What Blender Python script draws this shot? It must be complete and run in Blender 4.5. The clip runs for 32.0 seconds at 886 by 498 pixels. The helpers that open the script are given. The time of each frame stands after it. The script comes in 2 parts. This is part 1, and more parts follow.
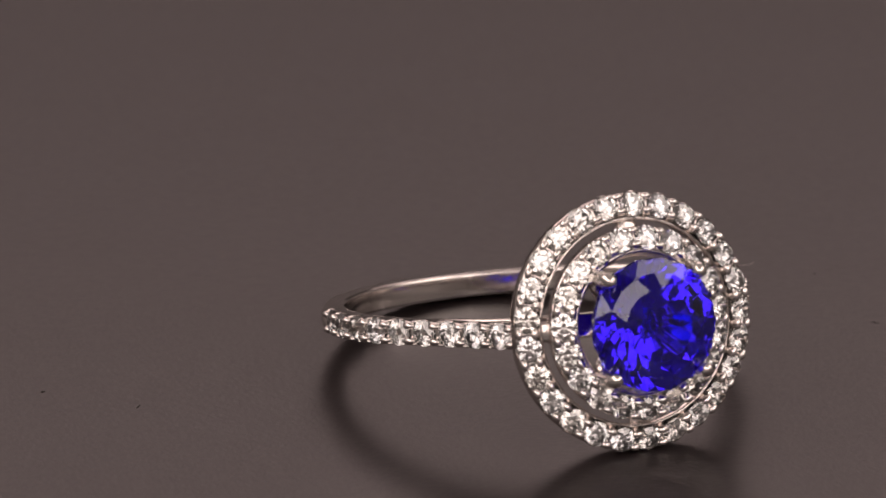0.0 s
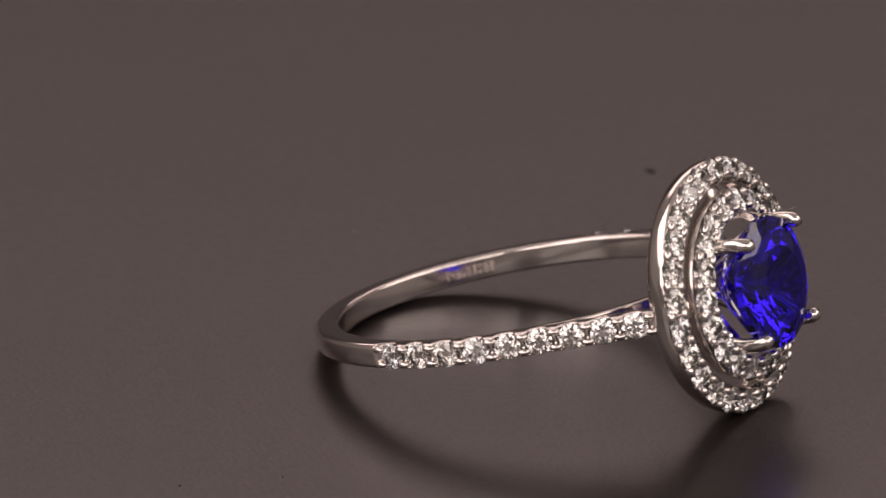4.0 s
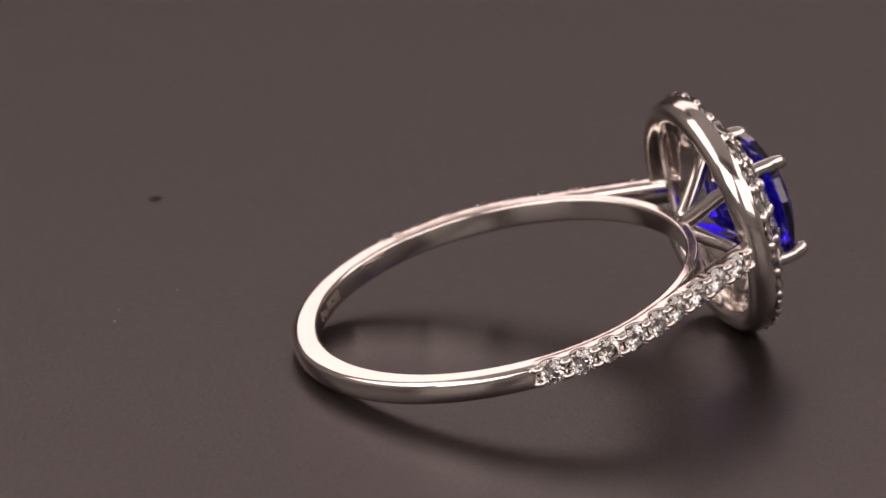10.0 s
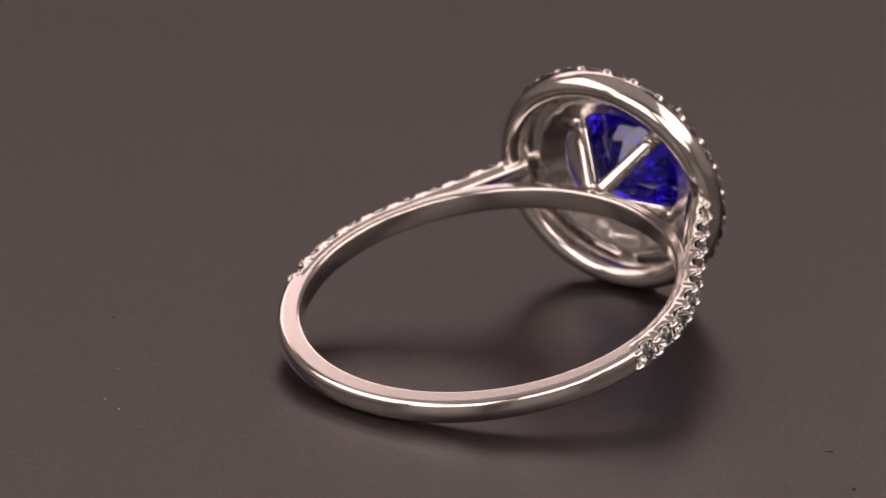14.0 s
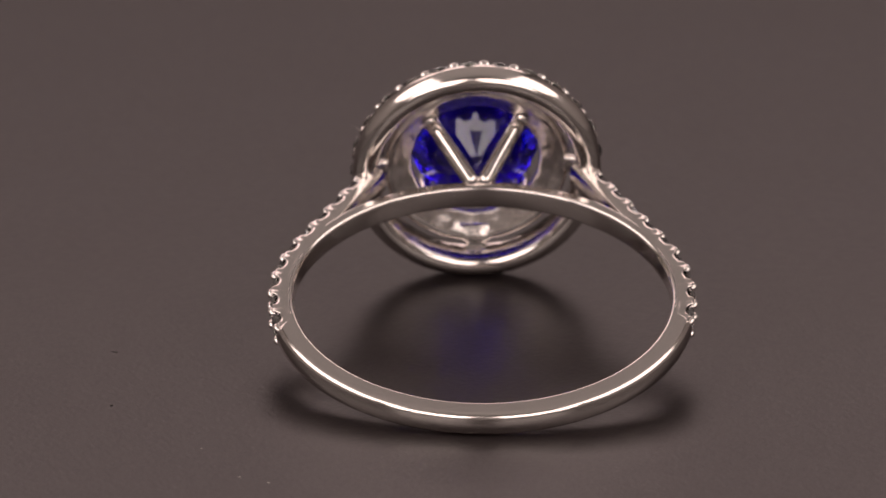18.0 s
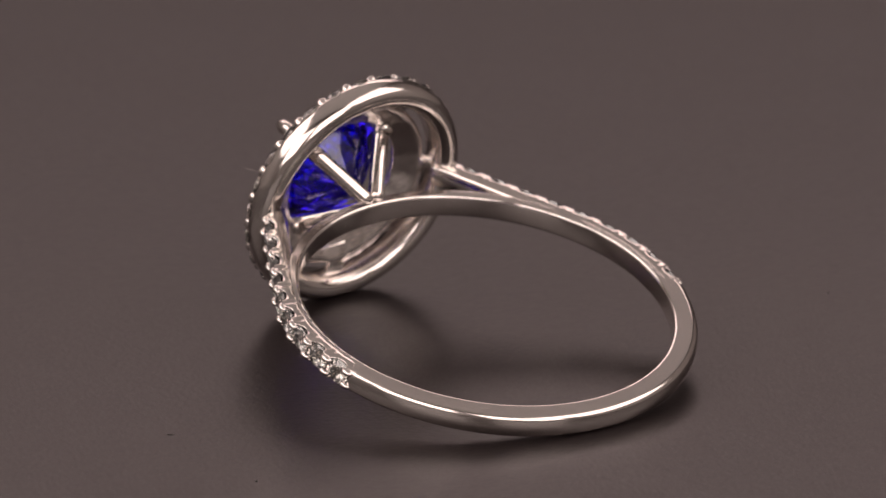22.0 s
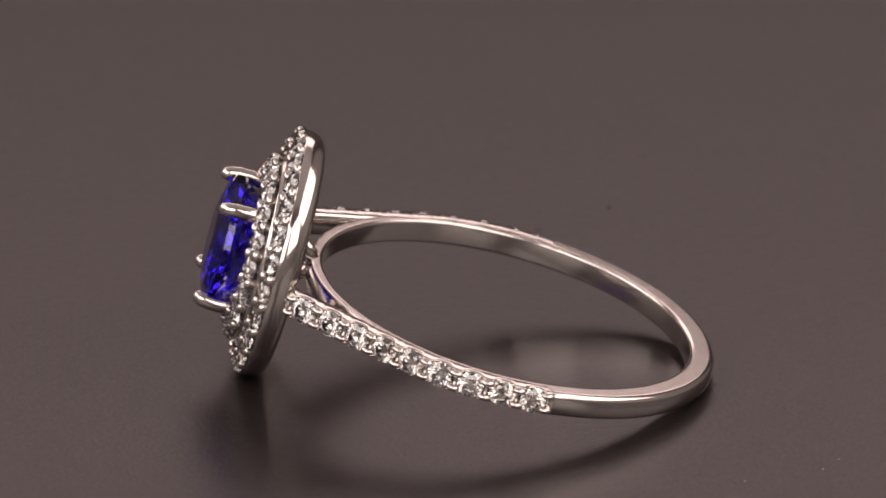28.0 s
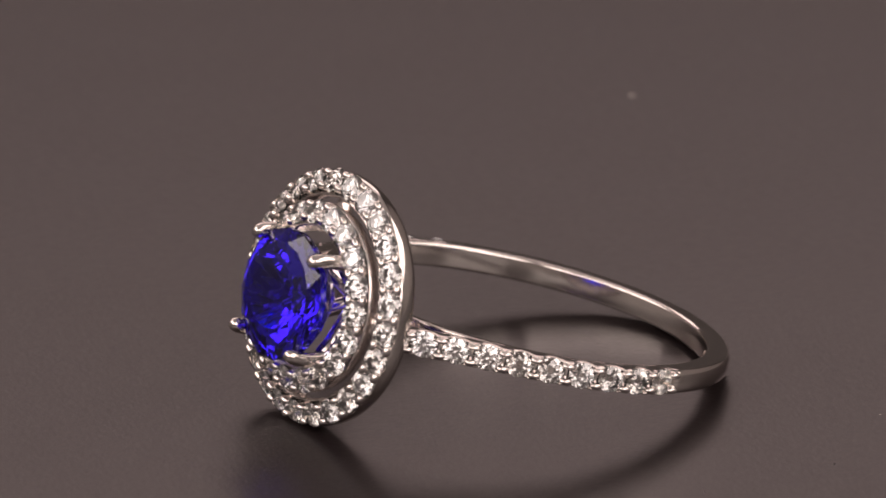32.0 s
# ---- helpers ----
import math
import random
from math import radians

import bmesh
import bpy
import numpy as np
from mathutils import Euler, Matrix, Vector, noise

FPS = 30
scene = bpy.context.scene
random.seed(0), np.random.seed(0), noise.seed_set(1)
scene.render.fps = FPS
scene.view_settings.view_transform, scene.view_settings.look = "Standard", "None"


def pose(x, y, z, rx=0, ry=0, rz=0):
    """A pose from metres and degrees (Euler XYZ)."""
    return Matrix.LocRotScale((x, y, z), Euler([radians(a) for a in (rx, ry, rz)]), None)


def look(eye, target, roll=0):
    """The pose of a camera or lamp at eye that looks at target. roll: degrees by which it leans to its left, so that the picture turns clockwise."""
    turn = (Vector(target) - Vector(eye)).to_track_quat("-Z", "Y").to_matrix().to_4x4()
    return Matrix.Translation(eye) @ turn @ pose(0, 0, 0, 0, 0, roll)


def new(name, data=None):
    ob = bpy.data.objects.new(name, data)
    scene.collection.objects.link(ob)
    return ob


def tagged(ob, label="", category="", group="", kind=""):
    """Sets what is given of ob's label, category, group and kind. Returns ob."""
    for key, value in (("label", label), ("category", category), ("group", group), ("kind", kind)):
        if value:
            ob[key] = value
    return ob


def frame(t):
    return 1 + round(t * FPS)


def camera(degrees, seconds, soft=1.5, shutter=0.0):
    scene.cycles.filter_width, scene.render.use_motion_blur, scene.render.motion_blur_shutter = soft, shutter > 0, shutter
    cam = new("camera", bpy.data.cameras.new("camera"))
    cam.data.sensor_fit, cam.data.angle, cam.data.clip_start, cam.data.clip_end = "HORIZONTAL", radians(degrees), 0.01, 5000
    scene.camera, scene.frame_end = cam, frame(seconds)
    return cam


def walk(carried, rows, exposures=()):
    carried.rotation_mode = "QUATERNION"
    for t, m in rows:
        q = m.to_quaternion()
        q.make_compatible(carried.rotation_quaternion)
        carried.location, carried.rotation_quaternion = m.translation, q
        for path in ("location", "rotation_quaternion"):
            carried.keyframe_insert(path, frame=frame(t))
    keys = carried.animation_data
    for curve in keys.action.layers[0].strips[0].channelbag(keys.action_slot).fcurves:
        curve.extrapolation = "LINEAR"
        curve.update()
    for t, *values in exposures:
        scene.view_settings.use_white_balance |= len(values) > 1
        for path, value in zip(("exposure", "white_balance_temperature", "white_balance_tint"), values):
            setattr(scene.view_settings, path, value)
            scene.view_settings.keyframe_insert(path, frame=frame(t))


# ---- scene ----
cam = camera(4.49, 32.0, soft=1.6)
cam.data.dof.use_dof = True
cam.data.dof.focus_distance = 0.488
cam.data.dof.aperture_fstop = 100

MM = 0.001
LIFT = 0.00011   # the turntable's face is z = 0
EYE = (-0.00291, -0.46202, 0.17493 + LIFT)
AIM = (-0.00291, 0.00168, 0.00456 + LIFT)
walk(cam, [(0.0, look(EYE, AIM, 0.863)), (32.0, look(EYE, AIM, 0.863))], [(0.0, -0.02), (12.0, -0.02), (22.0, 0.03), (32.0, 0.11)])

# ---------------------------------------------------------------- light
world = bpy.data.worlds.new("studio")
scene.world = world
world.use_nodes = True
world.node_tree.nodes["Background"].inputs[0].default_value = (0.5, 0.45, 0.43, 1)
world.node_tree.nodes["Background"].inputs[1].default_value = 0.12


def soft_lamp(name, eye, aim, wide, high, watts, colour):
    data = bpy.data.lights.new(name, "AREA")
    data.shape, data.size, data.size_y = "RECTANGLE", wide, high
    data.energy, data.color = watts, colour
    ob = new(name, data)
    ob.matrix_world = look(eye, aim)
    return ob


# a broad softbox behind the ring
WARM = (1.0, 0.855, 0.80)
soft_lamp("back_softbox", (-0.16, 0.875, 0.56), (0, 0, 0), 1.10, 0.33, 2.05, (1.0, 0.765, 0.73))
# unseen fills beside the camera, at the sides and overhead, added to brighten the ring
soft_lamp("front_fill", (-0.22, -0.42, 0.30), (-0.01, 0, 0), 0.36, 0.30, 1.0, WARM)
soft_lamp("front_fill", (0.22, -0.42, 0.30), (0.01, 0, 0), 0.36, 0.30, 0.88, WARM)
soft_lamp("side_fill", (-0.46, -0.05, 0.46), (0, 0, 0), 0.60, 0.38, 1.65, WARM)
soft_lamp("side_fill", (0.46, -0.05, 0.46), (0, 0, 0), 0.60, 0.38, 1.65, WARM)
soft_lamp("top_fill", (0.0, 0.28, 0.87), (0, 0.28, 0), 1.0, 1.4, 0.75, WARM)


# ---------------------------------------------------------------- materials
def material(name):
    m = bpy.data.materials.new(name)
    m.use_nodes = True
    nt = m.node_tree
    return m, nt, nt.nodes["Principled BSDF"]


def noise_node(nt, scale, detail=4.0, rough=0.6, stretch=None):
    n = nt.nodes.new("ShaderNodeTexNoise")
    n.inputs["Scale"].default_value = scale
    n.inputs["Detail"].default_value = detail
    n.inputs["Roughness"].default_value = rough
    co = nt.nodes.new("ShaderNodeTexCoord")
    mp = nt.nodes.new("ShaderNodeMapping")
    if stretch:
        mp.inputs["Scale"].default_value = stretch
    nt.links.new(co.outputs["Object"], mp.inputs["Vector"])
    nt.links.new(mp.outputs["Vector"], n.inputs["Vector"])
    return n


def ramp_node(nt, source, low, high, a=0.35, b=0.65):
    r = nt.nodes.new("ShaderNodeValToRGB")
    r.color_ramp.elements[0].position, r.color_ramp.elements[1].position = a, b
    r.color_ramp.elements[0].color, r.color_ramp.elements[1].color = (*low, 1), (*high, 1)
    nt.links.new(source.outputs["Fac"], r.inputs["Fac"])
    return r


def span_node(nt, source, low, high):
    r = nt.nodes.new("ShaderNodeMapRange")
    r.inputs["To Min"].default_value, r.inputs["To Max"].default_value = low, high
    nt.links.new(source.outputs["Fac"], r.inputs["Value"])
    return r


def bump_node(nt, source, strength, distance, target):
    b = nt.nodes.new("ShaderNodeBump")
    b.inputs["Strength"].default_value, b.inputs["Distance"].default_value = strength, distance
    nt.links.new(source.outputs["Fac"], b.inputs["Height"])
    nt.links.new(b.outputs["Normal"], target.inputs["Normal"])


def gold_material(name, colour, rough_low, rough_high, relief=0.03, size=420):
    m, nt, p = material(name)
    p.inputs["Metallic"].default_value = 1.0
    p.inputs["Base Color"].default_value = (*colour, 1)
    fine = noise_node(nt, 2500, 3)
    nt.links.new(span_node(nt, fine, rough_low, rough_high).outputs["Result"], p.inputs["Roughness"])
    wave = noise_node(nt, size, 2, 0.4)
    bump_node(nt, wave, relief, 0.0001, p)
    return m


def gem_material(name, colour, ior, rough, tint=None):
    m, nt, p = material(name)
    p.inputs["Base Color"].default_value = (*colour, 1)
    p.inputs["Transmission Weight"].default_value = 1.0
    p.inputs["IOR"].default_value = ior
    p.inputs["Roughness"].default_value = rough
    if tint:
        info, mix = nt.nodes.new("ShaderNodeObjectInfo"), nt.nodes.new("ShaderNodeMix")
        mix.data_type = "RGBA"
        mix.inputs[6].default_value, mix.inputs[7].default_value = (*colour, 1), (*tint, 1)
        nt.links.new(info.outputs["Random"], mix.inputs[0])
        nt.links.new(mix.outputs[2], p.inputs["Base Color"])
    return m


def face_material():
    m, nt, p = material("charcoal_board")
    cloud = noise_node(nt, 60, 3)
    grain = noise_node(nt, 1800, 5, 0.7)
    streak = noise_node(nt, 1400, 3, 0.55)
    base = ramp_node(nt, cloud, FACE_DARK, FACE_LIGHT, 0.25, 0.75)
    fleck = ramp_node(nt, streak, (0.80, 0.80, 0.80), (1.15, 1.14, 1.13), 0.3, 0.75)
    mix = nt.nodes.new("ShaderNodeMix")
    mix.data_type, mix.blend_type = "RGBA", "MULTIPLY"
    mix.inputs[0].default_value = 1.0
    nt.links.new(base.outputs["Color"], mix.inputs[6])
    nt.links.new(fleck.outputs["Color"], mix.inputs[7])
    glint = noise_node(nt, 2100, 2, 0.5)
    spark = ramp_node(nt, glint, (1.0, 1.0, 1.0), (1.7, 1.65, 1.6), 0.66, 0.74)
    mix2 = nt.nodes.new("ShaderNodeMix")
    mix2.data_type, mix2.blend_type = "RGBA", "MULTIPLY"
    mix2.inputs[0].default_value = 1.0
    nt.links.new(mix.outputs[2], mix2.inputs[6])
    nt.links.new(spark.outputs["Color"], mix2.inputs[7])
    nt.links.new(mix2.outputs[2], p.inputs["Base Color"])
    nt.links.new(span_node(nt, cloud, 0.30, 0.40).outputs["Result"], p.inputs["Roughness"])
    nt.links.new(span_node(nt, grain, 0.30, 0.70).outputs["Result"], p.inputs["Specular IOR Level"])
    p.inputs["Specular Tint"].default_value = (1.0, 0.93, 0.93, 1)
    grit = noise_node(nt, 4000, 2, 0.5)
    bump_node(nt, grit, 0.22, 0.00006, p)
    return m


def plain_material(name, low, high, scale, rough):
    m, nt, p = material(name)
    n = noise_node(nt, scale, 5)
    nt.links.new(ramp_node(nt, n, low, high).outputs["Color"], p.inputs["Base Color"])
    p.inputs["Roughness"].default_value = rough
    bump_node(nt, n, 0.1, 0.3 / scale, p)
    return m


FACE_DARK, FACE_LIGHT = (0.0110, 0.0078, 0.0080), (0.0140, 0.0100, 0.0102)
GOLD = gold_material("white_gold", (0.78, 0.725, 0.69), 0.09, 0.17)
BEAD_GOLD = gold_material("bead_gold", (0.86, 0.81, 0.78), 0.12, 0.22)
DIAMOND = gem_material("diamond", (1.0, 0.965, 0.915), 2.42, 0.055, (0.985, 0.985, 1.0))
TANZANITE = gem_material("tanzanite", (0.027, 0.007, 0.82), 1.76, 0.012)
CAST_GOLD = gold_material("cast_gold", (0.86, 0.80, 0.765), 0.12, 0.30, 0.8, 1200)
MARK = gold_material("engraved_gold", (0.66, 0.58, 0.53), 0.30, 0.5)
FACE = face_material()
SIDE = plain_material("black_plastic", (0.02, 0.02, 0.02), (0.035, 0.034, 0.033), 90, 0.45)
WALL = plain_material("white_card", (0.64, 0.61, 0.595), (0.70, 0.665, 0.65), 6, 0.9)
DARK_WALL = plain_material("dark_card", (0.14, 0.133, 0.130), (0.17, 0.162, 0.157), 6, 0.9)
GREY_WALL = plain_material("grey_card", (0.36, 0.342, 0.333), (0.41, 0.39, 0.38), 6, 0.9)
LAMINATE = plain_material("black_laminate", (0.022, 0.020, 0.019), (0.034, 0.031, 0.029), 30, 0.45)
CARPET = plain_material("carpet", (0.14, 0.13, 0.12), (0.22, 0.20, 0.19), 400, 0.95)
LINT_DARK = plain_material("dark_lint", (0.012, 0.010, 0.009), (0.03, 0.026, 0.024), 3000, 0.9)
LINT_PALE = plain_material("pale_lint", (0.42, 0.38, 0.36), (0.55, 0.50, 0.48), 3000, 0.9)



# ---------------------------------------------------------------- mesh helpers
def part(name, bm, mat, parent=None, label="", smooth=False):
    """Links a bmesh, drawn in millimetres, as one object."""
    bmesh.ops.scale(bm, vec=(MM, MM, MM), verts=bm.verts)
    bmesh.ops.recalc_face_normals(bm, faces=bm.faces)
    me = bpy.data.meshes.new(name)
    for f in bm.faces:
        f.smooth = smooth
    bm.to_mesh(me)
    bm.free()
    me.materials.append(mat)
    ob = new(name, me)
    ob.parent = parent
    return tagged(ob, label)


def repeat(name, mesh, m, parent):
    ob = new(name, mesh)
    ob.parent = parent
    ob.matrix_basis = m
    return ob


def loops(bm, rings, closed_ring=True, closed_path=False, caps=True):
    """Skins rows of points; each row is one section."""
    vs = [[bm.verts.new(c) for c in ring] for ring in rings]
    n, k = len(vs), len(vs[0])
    for i in range(n if closed_path else n - 1):
        a, b = vs[i], vs[(i + 1) % n]
        for j in range(k if closed_ring else k - 1):
            bm.faces.new((a[j], a[(j + 1) % k], b[(j + 1) % k], b[j]))
    if caps and not closed_path:
        bm.faces.new(vs[0])
        bm.faces.new(vs[-1][::-1])
    return bm


def band_section(depth0, depth1, half, bevel0, bevel1, crown, bulge):
    """A band's section: flat sides, rounded inner and outer edges, a crowned outer face."""
    out = []
    for bevel, cx, cy, a0 in ((bevel1, depth1 - bevel1, half - bevel1, 0), (bevel0, depth0 + bevel0, half - bevel0, 90),
                              (bevel0, depth0 + bevel0, bevel0 - half, 180), (bevel1, depth1 - bevel1, bevel1 - half, 270)):
        arc = [radians(a0 + 90 * i / 5) for i in range(6)]
        arc = [(cx + bevel * math.cos(a), cy + bevel * math.sin(a)) for a in arc]
        lead = (-0.02 * math.sin(radians(a0)), 0.02 * math.cos(radians(a0)))
        trail = (-0.02 * math.cos(radians(a0)), -0.02 * math.sin(radians(a0)))
        out += [(arc[0][0] - lead[0], arc[0][1] - lead[1])] + arc + [(arc[5][0] + trail[0], arc[5][1] + trail[1])]
        if a0 == 270:
            out += [(depth1, (bevel1 - half) * 0.5), (depth1, 0.0), (depth1, (half - bevel1) * 0.5)]
        if a0 in (0, 180):
            out += [(depth0 + (depth1 - depth0) * k, half if a0 == 0 else -half) for k in ((0.62, 0.5, 0.38) if a0 == 0 else (0.38, 0.5, 0.62))]
    mid = 0.5 * (depth0 + depth1)
    out = [(d, c * (1 + 0.17 * bulge * (1 - min(1.0, ((d - mid) / (mid - depth0)) ** 2)))) for d, c in out]
    return [(d + (crown * (1 - (c / half) ** 2) if d > mid else -0.06 * (1 - c * c / half / half)), c) for d, c in out]


def lathe(profile, steps, flutes=0, first=99):
    """Turns (x, r) points about the head's axis, local x."""
    rings = []
    for i in range(steps):
        a = 2 * math.pi * i / steps
        wave = 0.016 * math.cos(flutes * a) if flutes else 0.0
        rings.append([(x + (wave if first <= k <= first + 4 else 0.0), r * math.cos(a), r * math.sin(a)) for k, (x, r) in enumerate(profile)])
    return loops(bmesh.new(), rings, True, True)


def rod(points, radii, sides=12):
    """A round bar through points, with a domed tip at its end."""
    pts = [Vector(p) for p in points]
    rings = []
    for i, p in enumerate(pts):
        d = (pts[min(i + 1, len(pts) - 1)] - pts[max(i - 1, 0)]).normalized()
        u = d.orthogonal().normalized()
        v = d.cross(u)
        rings.append([p + (u * math.cos(2 * math.pi * j / sides) + v * math.sin(2 * math.pi * j / sides)) * radii[i] for j in range(sides)])
    # keep the sections in step
    for i in range(1, len(rings)):
        best = min(range(sides), key=lambda s: (rings[i][s] - rings[i - 1][0]).length)
        rings[i] = rings[i][best:] + rings[i][:best]
    return loops(bmesh.new(), rings)


def brilliant(radius, table=0.56, girdle=0.04, crown=0.30, pavilion=0.86, fold=8, reach=0.26):
    """A round brilliant, table towards +z, girdle at z = 0."""
    bm = bmesh.new()

    def ring(r, z, n, turn=0.0):
        return [bm.verts.new((radius * r * math.cos(2 * math.pi * (i + turn) / n), radius * r * math.sin(2 * math.pi * (i + turn) / n), radius * z)) for i in range(n)]
    slope, half = crown / (1 - table), math.cos(math.pi / fold)
    t = ring(table, girdle / 2 + crown, fold)
    m = ring(0.80, girdle / 2 + slope * (1 - 0.80 * half), fold, 0.5)
    g, h = ring(1, girdle / 2, 2 * fold), ring(1, -girdle / 2, 2 * fold)
    low = ring(reach, -girdle / 2 - pavilion * (1 - reach * half), fold, 0.5)
    tip = bm.verts.new((0, 0, radius * (-girdle / 2 - pavilion)))
    bm.faces.new(t)
    for k in range(fold):
        n, e = (k + 1) % fold, (2 * k + 2) % (2 * fold)
        bm.faces.new((t[k], m[k], t[n]))
        bm.faces.new((t[k], m[k - 1], g[2 * k], m[k]))
        bm.faces.new((m[k], g[2 * k], g[2 * k + 1]))
        bm.faces.new((m[k], g[2 * k + 1], g[e]))
        bm.faces.new((tip, low[k], h[2 * k], low[k - 1]))
        bm.faces.new((low[k], h[2 * k + 1], h[2 * k]))
        bm.faces.new((low[k], h[e], h[2 * k + 1]))
    for k in range(2 * fold):
        n = (k + 1) % (2 * fold)
        bm.faces.new((g[k], h[k], h[n], g[n]))
    return bm


def frame_at(origin, up, along):
    """A pose in millimetres: z along up, x along along."""
    z = Vector(up).normalized()
    x = (Vector(along) - z * Vector(along).dot(z)).normalized()
    y = z.cross(x)
    m = Matrix((x, y, z)).transposed().to_4x4()
    m.translation = Vector(origin) * MM
    return m


# ---------------------------------------------------------------- the room
def box(name, x0, x1, y0, y1, z0, z1, mat, label, category):
    bm = bmesh.new()
    bmesh.ops.create_cube(bm, size=1, matrix=Matrix.Translation(((x0 + x1) / 2 / MM, (y0 + y1) / 2 / MM, (z0 + z1) / 2 / MM)) @ Matrix.Diagonal(((x1 - x0) / MM, (y1 - y0) / MM, (z1 - z0) / MM, 1)))
    return tagged(part(name, bm, mat), label, category, kind="structure")


TABLE_Z = -0.022
FLOOR_Z = TABLE_Z - 0.75
BOX_TOP = 0.90
GREY_PAPER = "unseen plain matte grey card round the set, added to bounce light"
box("floor", -2.0, 2.0, -2.0, 2.0, FLOOR_Z - 0.1, FLOOR_Z, CARPET, "grey short-pile carpet floor of the studio", "floor")
# unseen cards enclosing the set, toned to shape bounce light and reflections
box("unseen_card_north", -0.60, 0.60, 1.10, 1.12, TABLE_Z, BOX_TOP, DARK_WALL, "unseen plain matte dark grey card behind the set, added to darken reflections", "wall")
box("unseen_card_south", -0.60, 0.60, -0.70, -0.68, TABLE_Z, BOX_TOP, GREY_WALL, GREY_PAPER, "wall")
box("unseen_card_east", 0.60, 0.62, -0.70, 1.12, TABLE_Z, BOX_TOP, GREY_WALL, GREY_PAPER, "wall")
box("unseen_card_west", -0.62, -0.60, -0.70, 1.12, TABLE_Z, BOX_TOP, GREY_WALL, GREY_PAPER, "wall")
box("ceiling", -0.62, 0.62, -0.70, 1.12, BOX_TOP, BOX_TOP + 0.02, WALL, "unseen plain matte white card over the set, added to bounce light", "ceiling")


def build_table():
    table = tagged(new("table"), "black laminate work table under the turntable", "table")
    table.location = (0, 0.1, FLOOR_Z)
    bm = bmesh.new()
    loops(bm, [[(x * s, y * s, z) for x, y in ((-700, -900), (700, -900), (700, 1100), (-700, 1100))] for s, z in ((0.995, 720), (1, 724), (1, 746), (0.995, 750))])
    part("tabletop", bm, LAMINATE, table)
    for x in (-650, 650):
        for y in (-840, 1040):
            bm = bmesh.new()
            loops(bm, [[(x + a * w, y + b * w, z) for a, b in ((-1, -1), (1, -1), (1, 1), (-1, 1))] for w, z in ((20, 0), (27, 720))])
            part("leg", bm, LAMINATE, table)
    return table


build_table()


def build_turntable():
    tt = tagged(new("turntable"), "charcoal grey matte turntable disc, slowly turning", "turntable")
    bm = bmesh.new()
    rings = [[(r * math.cos(2 * math.pi * i / 128), r * math.sin(2 * math.pi * i / 128), z) for i in range(128)]
             for r, z in ((196, -6), (200, -5), (200, -1), (199, -0.3), (197, 0))]
    loops(bm, rings)
    part("disc", bm, FACE, tt)
    bm = bmesh.new()
    rings = [[(r * math.cos(2 * math.pi * i / 64), r * math.sin(2 * math.pi * i / 64), z) for i in range(64)]
             for r, z in ((150, -22), (152, -21), (152, -8), (140, -6.02))]
    loops(bm, rings)
    part("base", bm, SIDE, tt, "black plastic turntable base")
    return tt


turntable = build_turntable()

# ---------------------------------------------------------------- the ring
ring = tagged(new("gemstone_ring"), "white gold ring with round violet-blue stone and double diamond halo", "ring")
TILT, LEAN = 13.86, -1.22
CENTRE = (1.12, 0.31, 2.72)
HEADING = -64.7
# the head sits a little off the shank's axis
HEAD = pose(10.547 * MM, -0.104 * MM, 0.194 * MM) @ pose(0, 0, 0, 0, -1.23, 1.1) @ pose(-10.3 * MM, 0, 0)

R_IN, R_PLAIN, R_STONE, R_TOP = 8.29, 9.18, 9.15, 8.82
LEAVE = {1: 60.0, -1: 63.0}      # where the shoulders leave the circle
FIRST, PITCH_MM, COUNT = 99.3, 1.40, 9


def arm_point(s, side):
    """Point and outward normal on a shoulder's stone line, s millimetres from the first stone."""
    circle = radians(FIRST - LEAVE[side]) * R_STONE
    if s <= circle:
        a = radians(FIRST) - s / R_STONE
        p, n = Vector((R_STONE * math.cos(a), R_STONE * math.sin(a), 0)), Vector((math.cos(a), math.sin(a), 0))
    else:
        a = radians(LEAVE[side])
        n = Vector((math.cos(a), math.sin(a), 0))
        p = n * R_STONE + Vector((math.sin(a), -math.cos(a), 0)) * (s - circle)
    return Vector((p.x, p.y * side, 0)), Vector((n.x, n.y * side, 0))


def build_shank():
    rings = []
    steps = 360
    for i in range(steps):
        a = 360.0 * i / steps
        off = min(a, 360 - a)
        plain = min(1, max(0, (off - FIRST - 2.0) / 3.0))
        plain = plain * plain * (3 - 2 * plain)
        top = R_TOP - 0.15 * min(1, max(0, (off - 40) / 30))
        outer = top + (R_PLAIN - top) * plain
        half = 0.545
        c, s = math.cos(radians(a)), math.sin(radians(a))
        low = 0.10 * max(0.0, -c) ** 2                       # a touch deeper at the bottom
        sec = band_section(R_IN, outer + low, half, 0.13, 0.10 + 0.08 * plain, 0.16 * plain, 0.0)
        rings.append([(d * c, d * s, z) for d, z in sec])
    return part("shank", loops(bmesh.new(), rings, True, True), GOLD, ring, "polished white gold shank", True)


shank = build_shank()

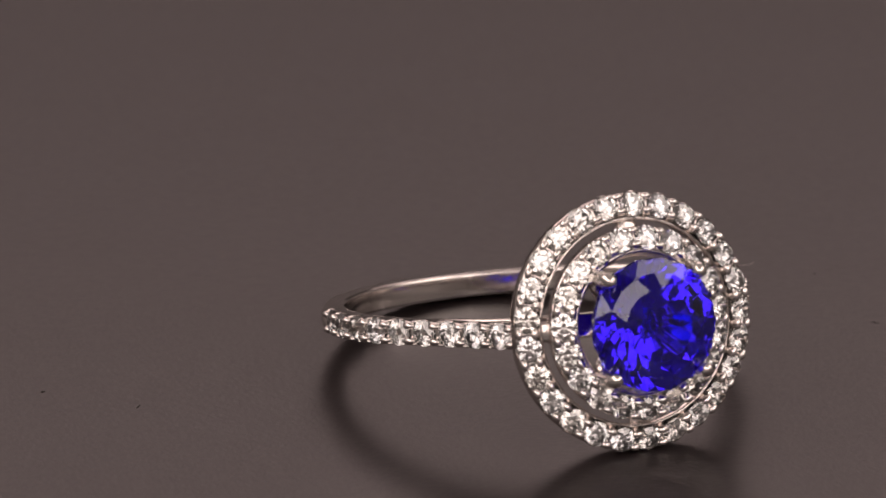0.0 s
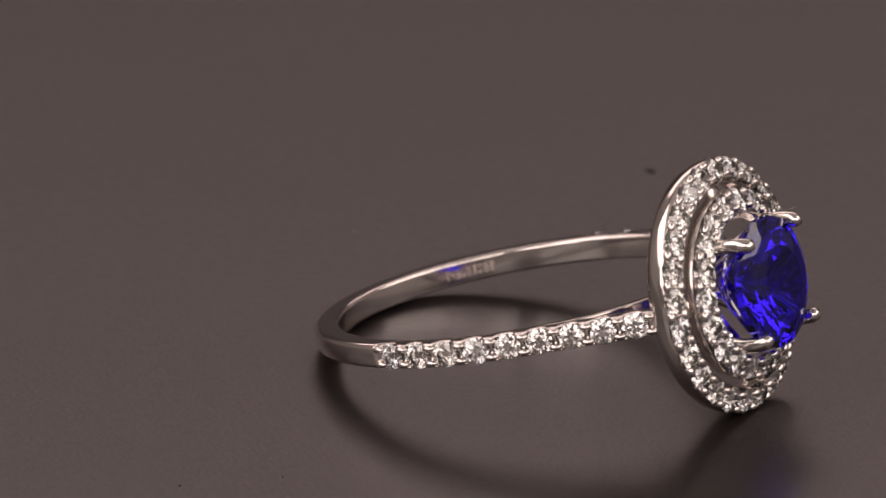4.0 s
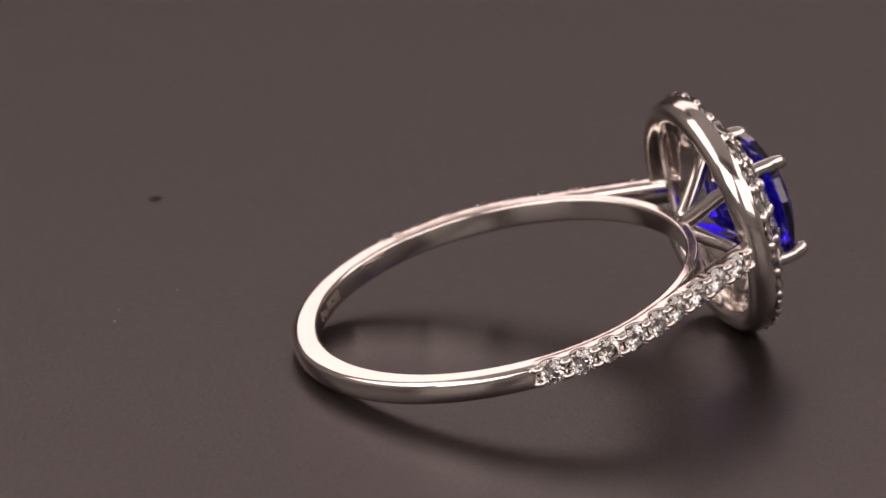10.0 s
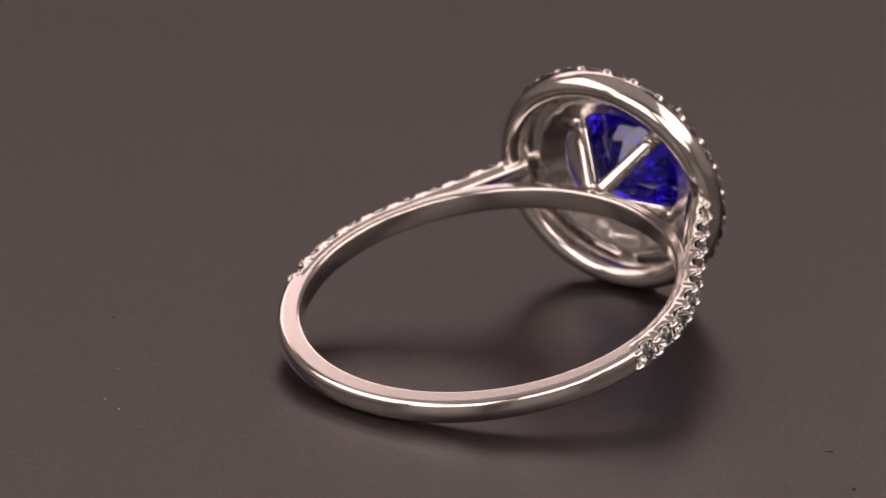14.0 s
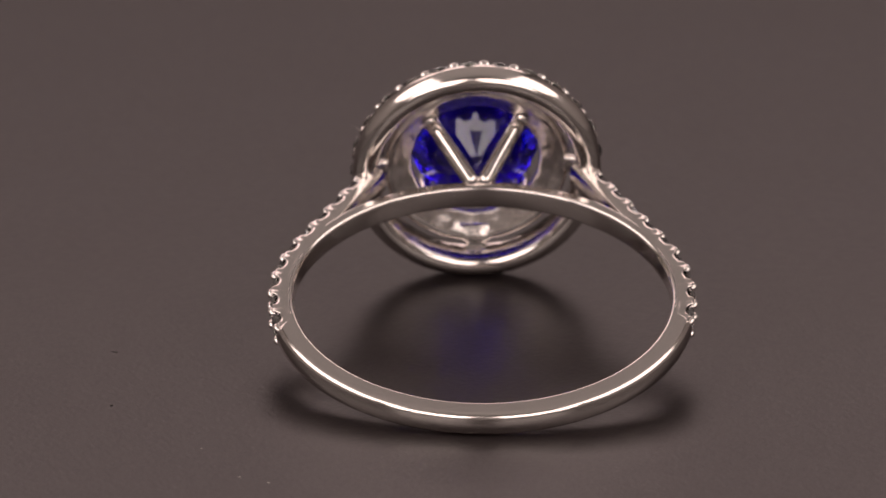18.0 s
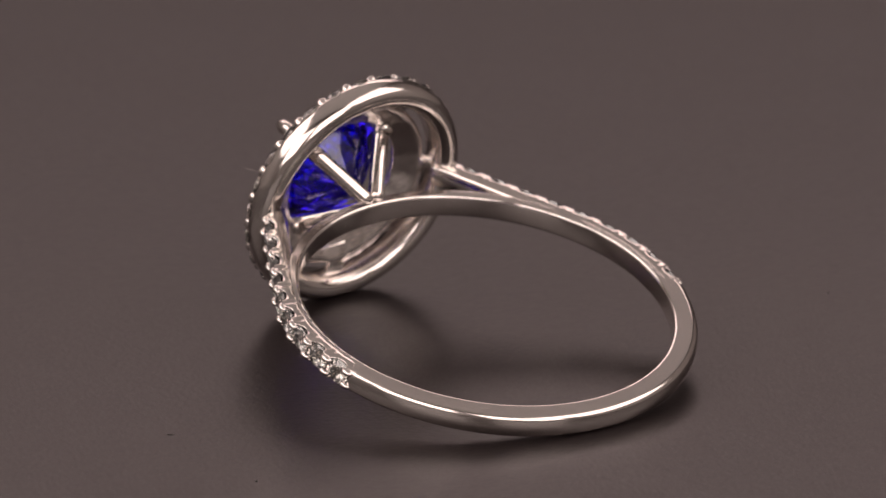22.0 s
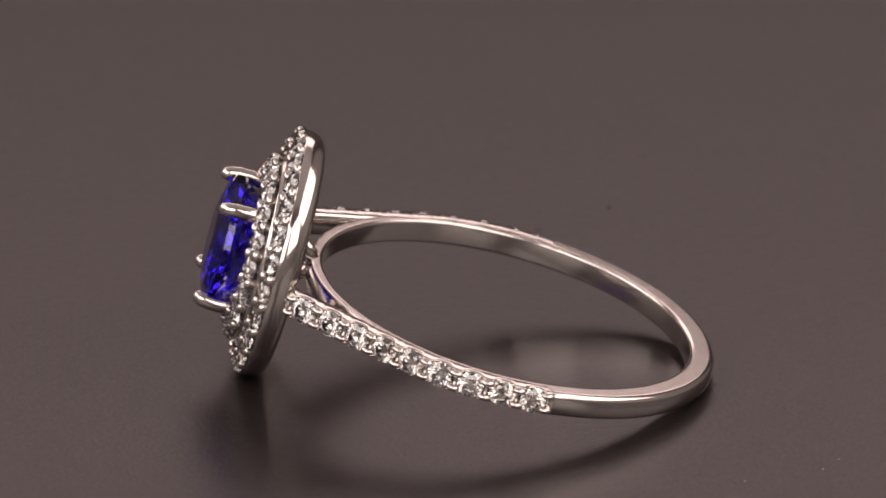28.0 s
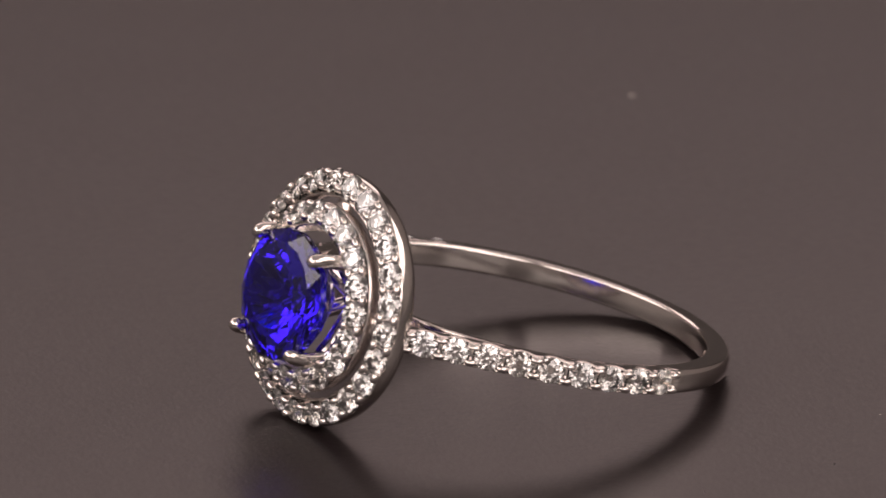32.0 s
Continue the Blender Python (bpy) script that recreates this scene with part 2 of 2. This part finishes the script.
def build_hallmark():
    """Worn stamp marks inside the shank, too small to read: plain bars."""
    rnd = random.Random(11)
    bm = bmesh.new()
    a = 131.0
    while a < 146:
        wide = rnd.uniform(0.9, 1.9)
        for z0, z1 in ((-0.22, -0.10), (-0.06, 0.05), (0.09, 0.20)):
            if rnd.random() < 0.75:
                b0, b1 = radians(a + rnd.uniform(0, 0.4)), radians(a + wide)
                bmesh.ops.create_cube(bm, size=1)
                bm.verts.ensure_lookup_table()
                for v in bm.verts[-8:]:
                    r = 8.212 + (0.07 if v.co.x > 0 else 0.0)
                    b = b1 if v.co.y > 0 else b0
                    v.co = (r * math.cos(b), r * math.sin(b), z1 if v.co.z > 0 else z0)
        a += wide + 0.45
    return part("hallmark", bm, MARK, shank, "small worn stamp marks inside the shank")


build_hallmark()

small_diamond = brilliant(0.58)
bmesh.ops.scale(small_diamond, vec=(MM, MM, MM), verts=small_diamond.verts)
bmesh.ops.recalc_face_normals(small_diamond, faces=small_diamond.faces)
DIAMOND_MESH = bpy.data.meshes.new("diamond")
small_diamond.to_mesh(DIAMOND_MESH)
small_diamond.free()
DIAMOND_MESH.materials.append(DIAMOND)


def bead_mesh():
    """A claw: a short post with a domed head, head towards +z."""
    bm = bmesh.new()
    rows = [(0.20, -0.60), (0.205, -0.06)] + [(0.22 * math.cos(radians(a)), 0.21 * math.sin(radians(a))) for a in (0, 25, 48, 68, 84)]
    loops(bm, [[(r * math.cos(2 * math.pi * i / 10), r * math.sin(2 * math.pi * i / 10), z) for i in range(10)] for r, z in rows])
    bmesh.ops.scale(bm, vec=(MM, MM, MM), verts=bm.verts)
    bmesh.ops.recalc_face_normals(bm, faces=bm.faces)
    me = bpy.data.meshes.new("claw")
    for f in bm.faces:
        f.smooth = True
    bm.to_mesh(me)
    bm.free()
    me.materials.append(BEAD_GOLD)
    return me


CLAW_MESH = bead_mesh()


def bar_mesh():
    """A thin rounded bar that joins two claws, lying along y."""
    bm = rod([(0, -0.40, 0), (0, -0.15, 0.03), (0, 0.15, 0.03), (0, 0.40, 0)], [0.13, 0.13, 0.13, 0.13], 8)
    bmesh.ops.scale(bm, vec=(MM, MM, MM), verts=bm.verts)
    bmesh.ops.recalc_face_normals(bm, faces=bm.faces)
    me = bpy.data.meshes.new("bar")
    for f in bm.faces:
        f.smooth = True
    bm.to_mesh(me)
    bm.free()
    me.materials.append(BEAD_GOLD)
    return me


BAR_MESH = bar_mesh()


def build_shoulder(side):
    """One stone-set shoulder: a scalloped rail with nine stones and their claws."""
    end = 12.75
    rings = []
    n = 260
    for i in range(n + 1):
        s = -0.95 + (end + 0.95) * i / n
        p, out = arm_point(s, side)
        gap = abs(((s / PITCH_MM) % 1) - 0.5) * 2          # 0 between stones, 1 at a stone
        # a round notch under each stone, a narrow post between two
        rise = 0.09 - 0.30 * math.sqrt(max(0.0, 1 - ((1 - gap) / 0.64) ** 2)) if -0.5 <= s else 0.04
        lead = min(1.0, max(0.0, (0.1 - s) / 0.8))
        half = 0.525 + 0.04 * math.sin(0.5 * math.pi * gap) - 0.012 * lead * lead * (3 - 2 * lead)
        foot = 0.557 - 0.012 * lead
        deep = -0.84 if s > 5.4 else -0.78
        bed = -0.62 if -0.62 < s < end - 0.5 else -0.10
        wall = 0.11
        sec = [(rise - 0.05, half - 0.012), (rise - 0.16, half + 0.006), (-0.48, foot), (deep + 0.13, foot - 0.03), (deep, foot - 0.12), (deep, 0.12 - foot), (deep + 0.13, 0.03 - foot), (-0.48, -foot), (rise - 0.16, -half - 0.006), (rise - 0.05, 0.012 - half),
               (rise - 0.012, 0.034 - half), (rise, 0.05 - half), (rise - 0.01, wall - half), (min(rise - 0.05, bed), wall + 0.04 - half), (bed, 0), (min(rise - 0.05, bed), half - wall - 0.04), (rise - 0.01, half - wall), (rise, half - 0.05), (rise - 0.012, half - 0.034)]
        rings.append([p + out * d + Vector((0, 0, z)) for d, z in sec])
    ob = part("shoulder", loops(bmesh.new(), rings), GOLD, ring, "scalloped white gold shoulder set with diamonds", True)
    rnd = random.Random(5 + side)
    for k in range(COUNT):
        p, out = arm_point(k * PITCH_MM, side)
        along = arm_point(k * PITCH_MM + 0.1, side)[0] - p
        m = frame_at(p - out * 0.06, out + Vector((0, 0, rnd.uniform(-0.04, 0.04))), along)
        repeat("diamond", DIAMOND_MESH, m @ Matrix.Rotation(rnd.uniform(0, 0.8), 4, "Z") @ Matrix.Scale(1.02, 4), ob)
    for k in range(COUNT + 1):
        s = (k - 0.5) * PITCH_MM + (0.12 if k == 0 else 0)
        p, out = arm_point(s, side)
        along = arm_point(s + 0.1, side)[0] - p
        for z in (-0.33, 0.33):
            repeat("claw", CLAW_MESH, frame_at(p + out * 0.06 + Vector((0, 0, z)), out, along) @ Matrix.Diagonal((1.45, 0.74, 1, 1)), ob)
        repeat("bar", BAR_MESH, frame_at(p - out * 0.22, out, along), ob)
    return ob


for side in (-1, 1):
    build_shoulder(side)


def build_halo(name, r_stone, x_stone, lean, count, profile, label, mat, shift=0.0, flutes=0):
    """A ring of stones about the head's axis. lean: degrees by which the stones face outward."""
    ob = part(name, lathe(profile, 152, flutes, 12), mat, ring, label, True)
    ob.matrix_basis = HEAD
    rnd = random.Random(count)
    c, s = math.cos(radians(lean)), math.sin(radians(lean))
    for k in range(count):
        a = 2 * math.pi * (k + shift) / count
        rad = Vector((0, math.cos(a), math.sin(a)))
        tan = Vector((0, -math.sin(a), math.cos(a)))
        up = Vector((c, 0, 0)) + rad * s
        m = frame_at(rad * r_stone + Vector((x_stone, 0, 0)), up + tan * rnd.uniform(-0.05, 0.05), tan)
        repeat("diamond", DIAMOND_MESH, m @ Matrix.Rotation(rnd.uniform(0, 0.8), 4, "Z") @ Matrix.Scale(1.01, 4), ob)
        a += math.pi / count
        rad = Vector((0, math.cos(a), math.sin(a)))
        tan = Vector((0, -math.sin(a), math.cos(a)))
        up = Vector((c, 0, 0)) + rad * s
        slope = rad * c - Vector((s, 0, 0))
        for w in (-0.34, 0.32):
            q = rad * r_stone + Vector((x_stone, 0, 0)) + slope * w + up * (0.055 if w < 0 else 0.02)
            repeat("claw", CLAW_MESH, frame_at(q, up, tan) @ Matrix.Diagonal((1.25, 0.84, 1, 1)), ob)
        repeat("bar", BAR_MESH, frame_at(rad * r_stone + Vector((x_stone, 0, 0)) - up * 0.17, up, tan), ob)
    return ob


# U-shaped channels: two lips and a floor under the stones' points
OUTER = [(10.60, 4.42), (10.60, 4.50), (10.42, 4.58), (9.88, 4.70), (9.78, 4.95), (9.78, 5.18), (10.10, 5.32), (10.27, 5.41), (10.31, 5.47),
         (10.22, 5.53), (9.92, 5.53), (9.60, 5.46), (9.40, 5.34), (9.26, 5.17), (9.20, 4.98), (9.22, 4.78), (9.34, 4.58), (9.58, 4.44), (10.00, 4.39), (10.54, 4.38)]
INNER = [(11.36, 3.08), (11.34, 3.17), (11.16, 3.24), (10.72, 3.36), (10.64, 3.60), (10.62, 3.92), (10.74, 4.00), (10.90, 4.06), (10.88, 4.11),
         (10.72, 4.12), (10.46, 4.09), (10.34, 4.05), (10.27, 3.97), (10.25, 3.88), (10.35, 3.68), (10.58, 3.36), (10.78, 2.99), (10.84, 2.88), (10.91, 2.83), (11.00, 2.86), (11.25, 3.02)]
build_halo("outer_halo", 5.09, 10.50, 24, 25, OUTER, "outer halo of round diamonds on a polished white gold rim", GOLD)
build_halo("inner_halo", 3.68, 11.26, 24, 19, INNER, "inner halo of round diamonds round the blue stone", CAST_GOLD, 0.3, 19)

# centre stone
GIRDLE_X, STONE_R = 12.40, 2.88


def deep_cut(radius, n):
    """A round stone with a thick edge and a bellied underside, table towards +z."""
    bm = bmesh.new()
    rows = []
    for r, z, turn in ((0.54, 0.215, 0.0), (0.79, 0.16, 0.5), (1.0, 0.05, 0.0), (1.0, -0.06, 0.0), (0.82, -0.27, 0.5), (0.54, -0.535, 0.0), (0.24, -0.79, 0.5)):
        rows.append([bm.verts.new((radius * r * math.cos(2 * math.pi * (i + turn) / n), radius * r * math.sin(2 * math.pi * (i + turn) / n), radius * z)) for i in range(n)])
    bm.faces.new(rows[0])
    turns = (0, 1, 0, 0, 1, 0, 1)
    for j in range(6):
        a, b = rows[j], rows[j + 1]
        for k in range(n):
            e = (k + 1) % n
            if turns[j] == turns[j + 1]:
                bm.faces.new((a[k], b[k], b[e], a[e]))
            elif turns[j + 1]:
                bm.faces.new((a[k], b[k], a[e]))
                bm.faces.new((b[k], b[e], a[e]))
            else:
                bm.faces.new((a[k], b[k], b[e]))
                bm.faces.new((a[k], b[e], a[e]))
    tip = bm.verts.new((0, 0, -radius * 0.93))
    for k in range(n):
        bm.faces.new((rows[6][k], tip, rows[6][(k + 1) % n]))
    return bm


stone = deep_cut(STONE_R, 16)
bmesh.ops.transform(stone, matrix=Matrix.Translation((GIRDLE_X, 0, 0)) @ Matrix.Rotation(radians(90), 4, "Y") @ Matrix.Rotation(0.2, 4, "Z"), verts=stone.verts)
part("centre_stone", stone, TANZANITE, ring, "round faceted violet-blue stone").matrix_basis = HEAD

# four prongs that rise from the basket's foot and grip the stone
for ay in (-1, 1):
    for az in (-1, 1):
        h = math.sqrt(0.5)

        def at(x, r):
            return (x, ay * r * h, az * r * h)
        strut = rod([at(8.50, 0.25), at(8.80, 0.50), at(9.7, 1.40), at(10.6, 2.35), at(11.1, 2.85)], [0.37, 0.37, 0.36, 0.36, 0.38])
        part("strut", strut, GOLD, ring, smooth=True).matrix_basis = HEAD
        prong = rod([at(10.7, 2.80), at(11.3, 3.05), at(11.9, 3.14), at(12.4, 3.13), at(12.75, 3.06), at(12.92, 2.97), at(13.02, 2.86), at(13.06, 2.78)],
                    [0.34, 0.34, 0.33, 0.33, 0.33, 0.31, 0.24, 0.08])
        part("prong", prong, GOLD, ring, "rounded white gold prong", True).matrix_basis = HEAD

# bridges between the two halos: broad webs above and below, narrow bars at the sides
def build_bridge(a):
    u = Vector((0, math.cos(radians(a)), math.sin(radians(a))))
    v = Vector((0, -math.sin(radians(a)), math.cos(radians(a))))
    web = a in (90, 270)
    rows = []
    for r in (3.30, 3.45, 3.60, 3.75, 3.90, 4.02, 4.15, 4.3, 4.45, 4.6, 4.75) if web else (3.9, 4.0, 4.1, 4.2, 4.3, 4.4, 4.55, 4.75):
        wide = 0.44 + (1.9 * max(0.0, 4.05 - r) if web else 0.0) + 1.6 * max(0.0, r - 4.45) ** 2
        back = 10.17 + 0.68 * max(0.0, 3.90 - r) - 0.5 * max(0.0, r - 4.1)
        rows.append([u * r + v * (wide * p) + Vector((back + 0.22 * q, 0, 0)) for p, q in ((-1, 0.5), (-0.85, 0.12), (-0.4, 0), (0.4, 0), (0.85, 0.12), (1, 0.5), (1, 1.4), (0.7, 1.8), (-0.7, 1.8), (-1, 1.4))])
    part("bridge", loops(bmesh.new(), rows), CAST_GOLD, ring, smooth=True).matrix_basis = HEAD


for a in (90, 180, 270, 0):
    build_bridge(a)


# ---------------------------------------------------------------- lint on the turntable
def build_lint(mat, size, label, seed):
    bm = bmesh.new()
    bmesh.ops.create_icosphere(bm, subdivisions=2, radius=1)
    rnd = random.Random(seed)
    for v in bm.verts:
        k = rnd.uniform(0.75, 1.2)
        v.co = Vector((v.co.x * size[0] * k, v.co.y * size[1] * k, (v.co.z + 0.8) * size[2]))
    return tagged(part("dust_speck", bm, mat, None, "", True), label, "dust")


DARK, PALE, FIBRE = "tiny dark speck of lint on the turntable", "tiny pale speck of dust on the turntable", "short dark fibre lying on the turntable"
# maker, x, y and turn on the turntable
LINT = [(build_lint(LINT_DARK, (0.30, 0.14, 0.07), DARK, 1), 19.55, 17.02, -70),
        (build_lint(LINT_PALE, (0.15, 0.12, 0.04), PALE, 2), -34.25, 10.94, 0),
        (build_lint(LINT_PALE, (0.04, 0.036, 0.02), PALE, 3), 3.65, 17.55, 0),
        (build_lint(LINT_PALE, (0.04, 0.034, 0.02), PALE, 4), 5.04, 17.45, 0),
        (build_lint(LINT_PALE, (0.032, 0.03, 0.015), PALE, 5), 7.90, 15.10, 0),
        (build_lint(LINT_DARK, (0.06, 0.05, 0.03), DARK, 6), 13.50, 12.10, 0),
        (build_lint(LINT_DARK, (0.20, 0.03, 0.02), FIBRE, 7), 16.11, 6.06, -184),
        (build_lint(LINT_DARK, (0.22, 0.035, 0.02), FIBRE, 8), -15.89, -6.25, -113),
        (build_lint(LINT_DARK, (0.10, 0.08, 0.03), DARK, 9), -20.1, -4.7, 0)]


def build_hair():
    """A short thread caught on the outer halo's edge, in the ring's space."""
    def at(x, r, a):
        return (x, r * math.cos(radians(a)), r * math.sin(radians(a)))
    bm = rod([at(10.45, 5.3, 20), at(10.62, 5.5, 20), at(10.78, 5.62, 19.6), at(10.92, 5.76, 19.2), at(11.04, 5.92, 19.4)], [0.007, 0.007, 0.007, 0.006, 0.003], 6)
    bmesh.ops.transform(bm, matrix=Matrix.Diagonal((1 / MM, 1 / MM, 1 / MM, 1)) @ HEAD @ Matrix.Diagonal((MM, MM, MM, 1)), verts=bm.verts)
    return tagged(part("thread", bm, LINT_PALE, None, "", True), "fine pale thread caught on the ring's halo", "thread")


hair = build_hair()


# ---------------------------------------------------------------- what turns
def turned(t):
    return 8.731 * t - 0.00372 * (t - 16) ** 2


def motions():
    base = Matrix.Translation(Vector(CENTRE) * MM) @ pose(0, 0, 0, 0, 0, HEADING) @ pose(0, 0, 0, 0, -TILT, 0) @ pose(0, 0, 0, LEAN, 0, 0)
    times = [float(t) for t in range(33)]
    walk(turntable, [(t, pose(0, 0, 0, 0, 0, turned(t))) for t in times])
    walk(ring, [(t, pose(0, 0, 0, 0, 0, turned(t)) @ base) for t in times])
    walk(hair, [(t, pose(0, 0, 0, 0, 0, turned(t)) @ base) for t in times])
    for speck, x, y, spin in LINT:
        walk(speck, [(t, pose(0, 0, 0, 0, 0, turned(t)) @ pose(x * MM, y * MM, 0, 0, 0, spin)) for t in times])


motions()
